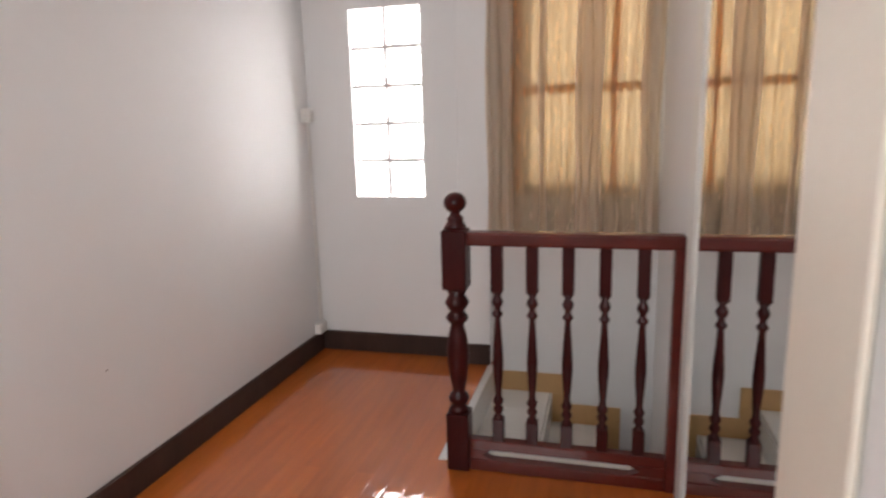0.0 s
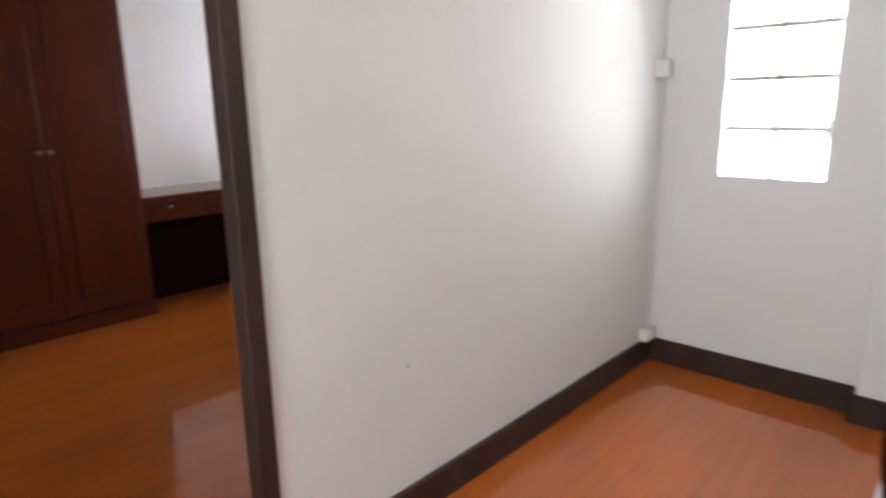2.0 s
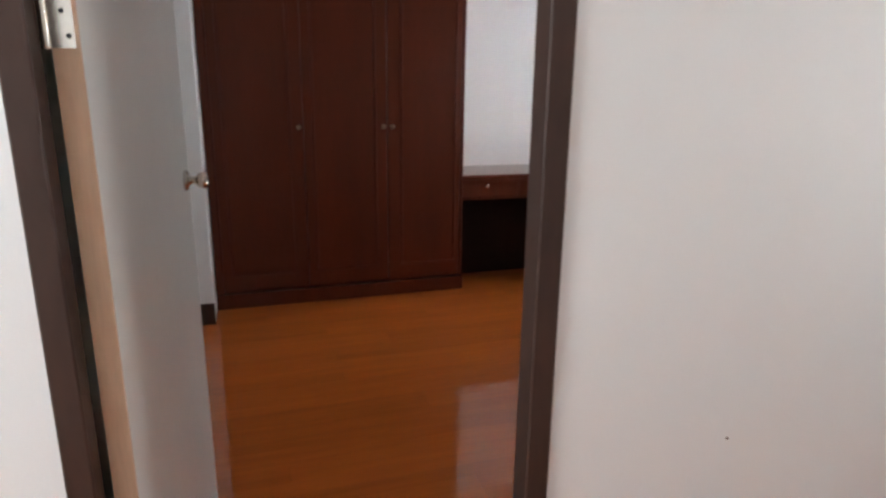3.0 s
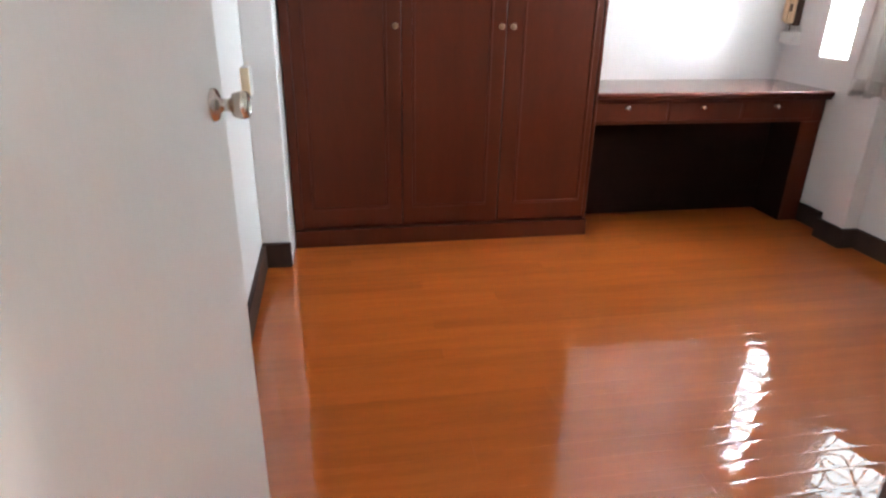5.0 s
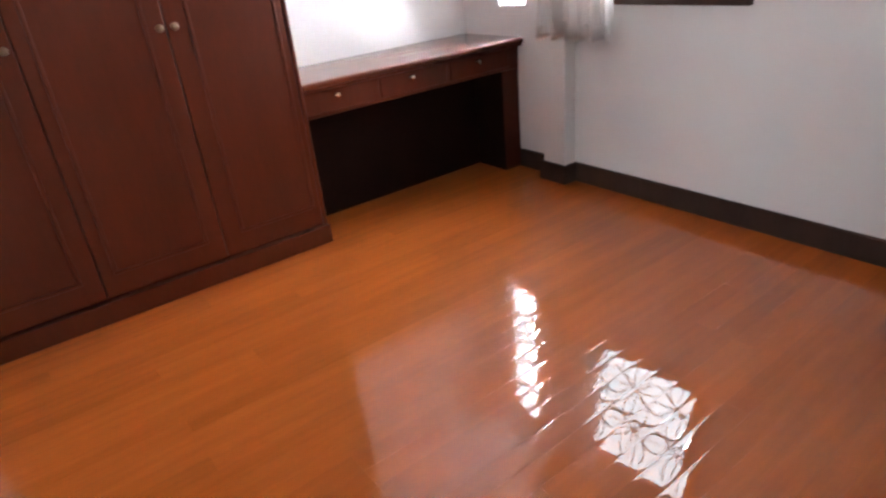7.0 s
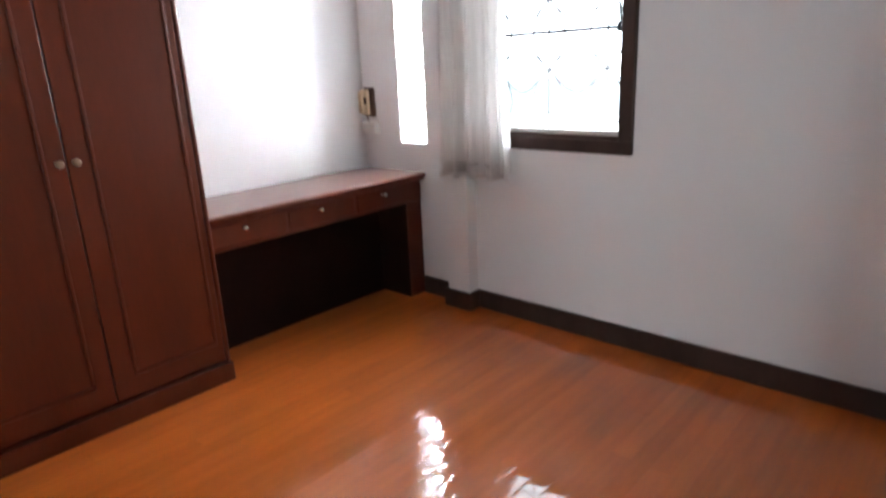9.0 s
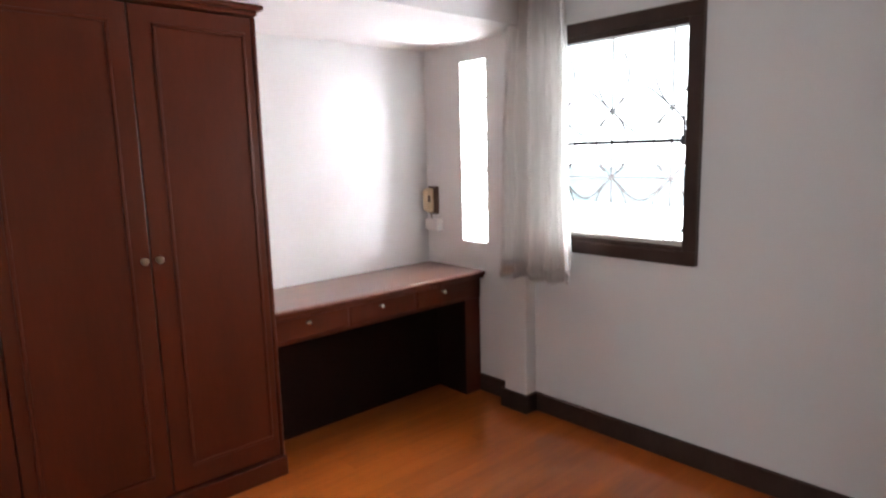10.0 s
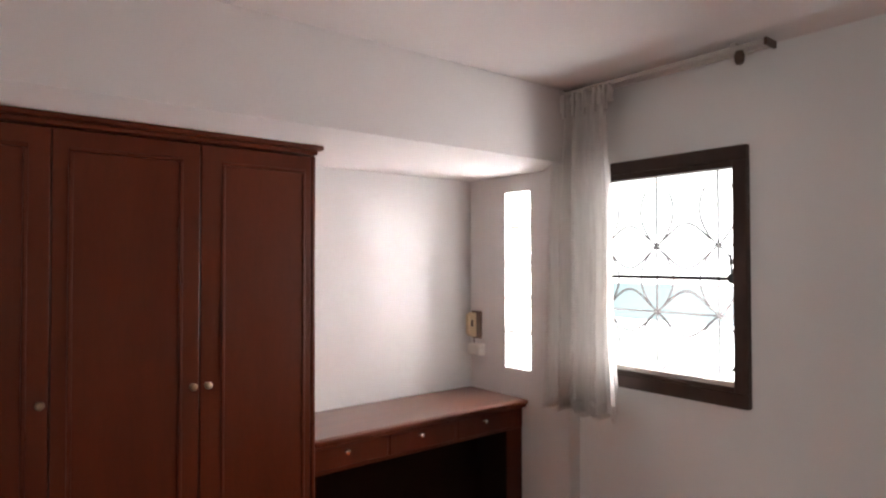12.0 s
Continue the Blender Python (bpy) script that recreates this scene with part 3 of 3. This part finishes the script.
part("cover", box(0.0425, -0.105, 0.126, 0.047, -0.027, 0.181, 0.002), PLASTIC, so)

# ---- wear ----
mk = tagged(new("wall_mark"), "small dark chip in the landing wall paint", "mark", kind="structure")
part("chip", lathe([(0.004, 0), (0.003, 0.0008)], seg=7), BROWN, mk).matrix_basis = pose(0.0004, -1.676, 0.514, 0, 90, 0)
cb = thing("phone_cable", "thin white cable running up the wall corner", "cable")
part("cable", tube([(-3.183, -0.006, 1.24), (-3.182, -0.006, 1.6), (-3.184, -0.006, 2.02)], 0.003), PLASTIC, cb)

# ---- railing ----
NX, NY = 1.15, -1.165
rl = thing("stair_railing", "dark red varnished wooden stair railing with turned balusters", "railing")
nw = part("newel_post", box(NX - 0.043, NY - 0.043, 0, NX + 0.043, NY + 0.043, 0.235, 0.004), RAILWOOD, rl)
part("newel_block", box(NX - 0.046, NY - 0.046, 0.73, NX + 0.046, NY + 0.046, 0.955, 0.005), RAILWOOD, nw)
part("newel_turning", lathe([(0.042, 0.236), (0.036, 0.25), (0.026, 0.262), (0.034, 0.275), (0.041, 0.29), (0.034, 0.305), (0.024, 0.318), (0.026, 0.34), (0.034, 0.38),
                             (0.041, 0.43), (0.043, 0.47), (0.039, 0.52), (0.03, 0.565), (0.024, 0.59), (0.036, 0.602), (0.043, 0.615), (0.036, 0.628), (0.026, 0.64),
                             (0.036, 0.655), (0.046, 0.675), (0.036, 0.695), (0.03, 0.705), (0.042, 0.729)], NX, NY, 28), RAILWOOD, nw)
part("newel_finial", lathe([(0.045, 0.956), (0.036, 0.975), (0.028, 0.985), (0.033, 0.992), (0.028, 1.0), (0.02, 1.008), (0.019, 1.018), (0.031, 1.026), (0.040, 1.038), (0.043, 1.053),
                            (0.040, 1.068), (0.030, 1.082), (0.015, 1.090), (0.002, 1.092)], NX, NY, 28), RAILWOOD, nw)
part("handrail", box(NX + 0.044, NY - 0.034, 0.897, 1.952, NY + 0.034, 0.948, 0.010, seg=3), RAILTOP, rl)
br = part("bottom_rail", box(NX + 0.044, NY - 0.022, 0.088, 1.915, NY + 0.022, 0.129, 0.004), RAILTOP, rl)
for x0, x1, s in ((NX + 0.044, 1.25, 1), (1.82, 1.915, -1)):
    b = bmesh.new()
    if s > 0:
        tri = [(x0, 0.048), (x1 + 0.03, 0.048), (x1 - 0.01, 0.066), (x1 + 0.03, 0.0875), (x0, 0.0875)]
    else:
        tri = [(x0 - 0.03, 0.048), (x1, 0.048), (x1, 0.0875), (x0 - 0.03, 0.0875), (x0 + 0.01, 0.066)]
    f0 = b.faces.new([b.verts.new((x, NY - 0.018, z)) for x, z in tri])
    ex = bmesh.ops.extrude_face_region(b, geom=[f0])
    bmesh.ops.translate(b, vec=(0, 0.036, 0), verts=[v for v in ex["geom"] if isinstance(v, bmesh.types.BMVert)])
    bmesh.ops.recalc_face_normals(b, faces=b.faces[:])
    part("foot", b, RAILTOP, br)
part("sole_plate", box(NX + 0.044, NY - 0.024, 0.0, 1.915, NY + 0.024, 0.0475, 0.004), RAILTOP, rl)
part("half_post", box(1.916, NY - 0.03, 0.0, 1.953, NY + 0.03, 0.899, 0.003), RAILTOP, rl)
BAL = [(0.019, 0.221), (0.014, 0.232), (0.011, 0.24), (0.018, 0.252), (0.018, 0.262), (0.011, 0.272), (0.017, 0.284), (0.019, 0.294), (0.013, 0.305), (0.011, 0.32), (0.014, 0.36),
       (0.018, 0.42), (0.019, 0.455), (0.016, 0.52), (0.012, 0.585), (0.010, 0.622), (0.017, 0.63), (0.019, 0.638), (0.012, 0.648), (0.010, 0.66), (0.017, 0.672), (0.020, 0.684),
       (0.016, 0.696), (0.011, 0.706), (0.019, 0.722)]
for i in range(5):
    x = 1.305 + i * 0.129
    bl = part("baluster", lathe([(r * 1.06, z) for r, z in BAL], x, NY, 18), RAILWOOD, rl)
    part("square_end", box(x - 0.0215, NY - 0.0215, 0.7225, x + 0.0215, NY + 0.0215, 0.8965, 0.003), RAILWOOD, bl)
    part("square_end", box(x - 0.0215, NY - 0.0215, 0.1295, x + 0.0215, NY + 0.0215, 0.2205, 0.003), RAILWOOD, bl)

# ---- mirror ----
mr = thing("wall_mirror", "tall wall mirror in a cream painted frame", "mirror")
part("glass", box(XW - 0.006, -2.42, 0.02, XW - 0.001, -1.45, H - 0.02), MIRROR, mr)
part("frame", box(XW - 0.010, -1.449, 0.0, XW - 0.001, -1.415, H - 0.01, 0.003), DOORP, mr, "white painted frame bar")
part("shadow_gap", box(XW - 0.004, -1.4148, 0.0, XW - 0.001, -1.401, H - 0.01), BLACK, mr, "dark gap beside the frame")
part("frame", box(XW - 0.012, -1.40, 0.0, XW - 0.001, -1.28, H - 0.01, 0.003), DOORP, mr, "white painted frame board")
part("frame", box(XW - 0.007, -1.2795, 0.0, XW - 0.001, -1.205, H - 0.01, 0.003), DOORP, mr, "white painted frame board")
part("frame", box(XW - 0.012, -2.68, 0.0, XW - 0.001, -2.421, H - 0.01, 0.005), CREAM, mr)

# ---- stairs ----
st = tagged(new("stairs"), "white tiled stairs going down beside the wall", "stairs", kind="structure")
structure("stair_floor", slab("z", -2.95, -2.9, 1.0, XW + 0.1, -1.1, 0.1), TILE, "white tiled floor at the foot of the stairs", "floor")
part("nosing", box(1.062, -1.0, -0.03, 1.10, -0.0875, 0.006, 0.004), TILE, st, "white tiled stair nosing")
part("edge_strip", box(1.05, -1.14, -0.011, XW, -1.0005, 0.004, 0.003), TILE, st, "white tiled edging along the stairwell")
RX = (1.085, 1.40, 1.69, 1.98)
for k in range(3):
    z = -0.175 * (k + 1) - (0.06 if k == 2 else 0)
    for j in range(4):
        y0 = -1.018 + j * 0.255
        part("tread_tile", box(RX[k] + (0 if k == 0 else -0.02), y0, z - 0.03, min(RX[k + 1], XW), min(y0 + 0.2525, -0.013), z, 0.002), TILE, st)
    part("riser", box(RX[k], -1.018, z + 0.0005, RX[k] + 0.012, -0.013, z + (0.205 if k == 2 else 0.145), 0.001), TILE, st)
    if k < 2:
        part("skirting", box(RX[k] + 0.013, -0.0125, z, min(RX[k + 1] + 0.1, XW), -0.001, z + 0.115, 0.001), TAN, st, "tan tile skirting")
    if k < 2:
        part("skirting", box(RX[k + 1] + 0.014, -0.0125, z - (0.059 if k == 0 else 0.17), RX[k + 1] + 0.1, -0.001, z - 0.0005), TAN, st, "tan tile skirting")

# ---- floor planks ----
planks = tagged(new("floor_boards"), "glossy orange-brown varnished wooden floorboards", "floor", kind="structure")
cache = {}
CUP = 0.0003


def plank_mesh(w, l):
    key = (round(w, 4), round(l, 3))
    if key not in cache:
        # worn, slightly cupped boards: flat in the middle, falling off towards both long edges
        b = bmesh.new()
        across = (-1.0, -0.95, -0.85, -0.65, 0.0, 0.65, 0.85, 0.95, 1.0)
        ends = []
        for y in (-l / 2, l / 2):
            low = [b.verts.new((sx * w / 2, y, -0.012)) for sx in (-1, 1)]
            top = [b.verts.new((u * w / 2, y, -CUP * abs(u) ** 7)) for u in across]
            ends.append((low, top))
            b.faces.new([low[0], *top, low[1]])
        (la, ta), (lb, tb) = ends
        for k in range(len(across) - 1):
            b.faces.new((ta[k], ta[k + 1], tb[k + 1], tb[k])).smooth = True
        b.faces.new((la[0], ta[0], tb[0], lb[0]))
        b.faces.new((la[1], ta[-1], tb[-1], lb[1]))
        bmesh.ops.recalc_face_normals(b, faces=b.faces[:])
        for e in b.edges:
            e.smooth = all(f.smooth for f in e.link_faces)
        me = bpy.data.meshes.new("plank")
        b.to_mesh(me)
        b.free()
        me.materials.append(PLANK)
        cache[key] = me
    return cache[key]


def lay(x0, x1, y0, y1, width, seed, cut=None):
    r = random.Random(seed)
    n = round((x1 - x0) / width)
    w = (x1 - x0) / n
    for i in range(n):
        xa = x0 + i * w
        end = y1
        if cut and xa + w > cut[0] + 0.001:
            end = cut[1]
        y = y0
        while y < end - 0.001:
            l = r.choice((0.9, 1.2, 1.5, 1.8))
            if y == y0:
                l = r.choice((0.4, 0.7, 1.0, 1.3))
            if end - y - l < 0.3:
                l = end - y
            o = new("plank", plank_mesh(w - 0.0003, l - 0.0003))
            o.parent = planks
            o.location = (xa + w / 2, y + l / 2, 0)
            o.rotation_euler = (radians(r.uniform(-0.02, 0.02)), radians(r.uniform(-0.06, 0.06)), 0)
            y += l


lay(-3.19, -0.1, -3.0, 0.0, 0.07, 5)
lay(0.0, 1.0624, YB, 0.0, 0.074, 6)
lay(1.0624, XW, YB, -1.1405, 0.074, 7)
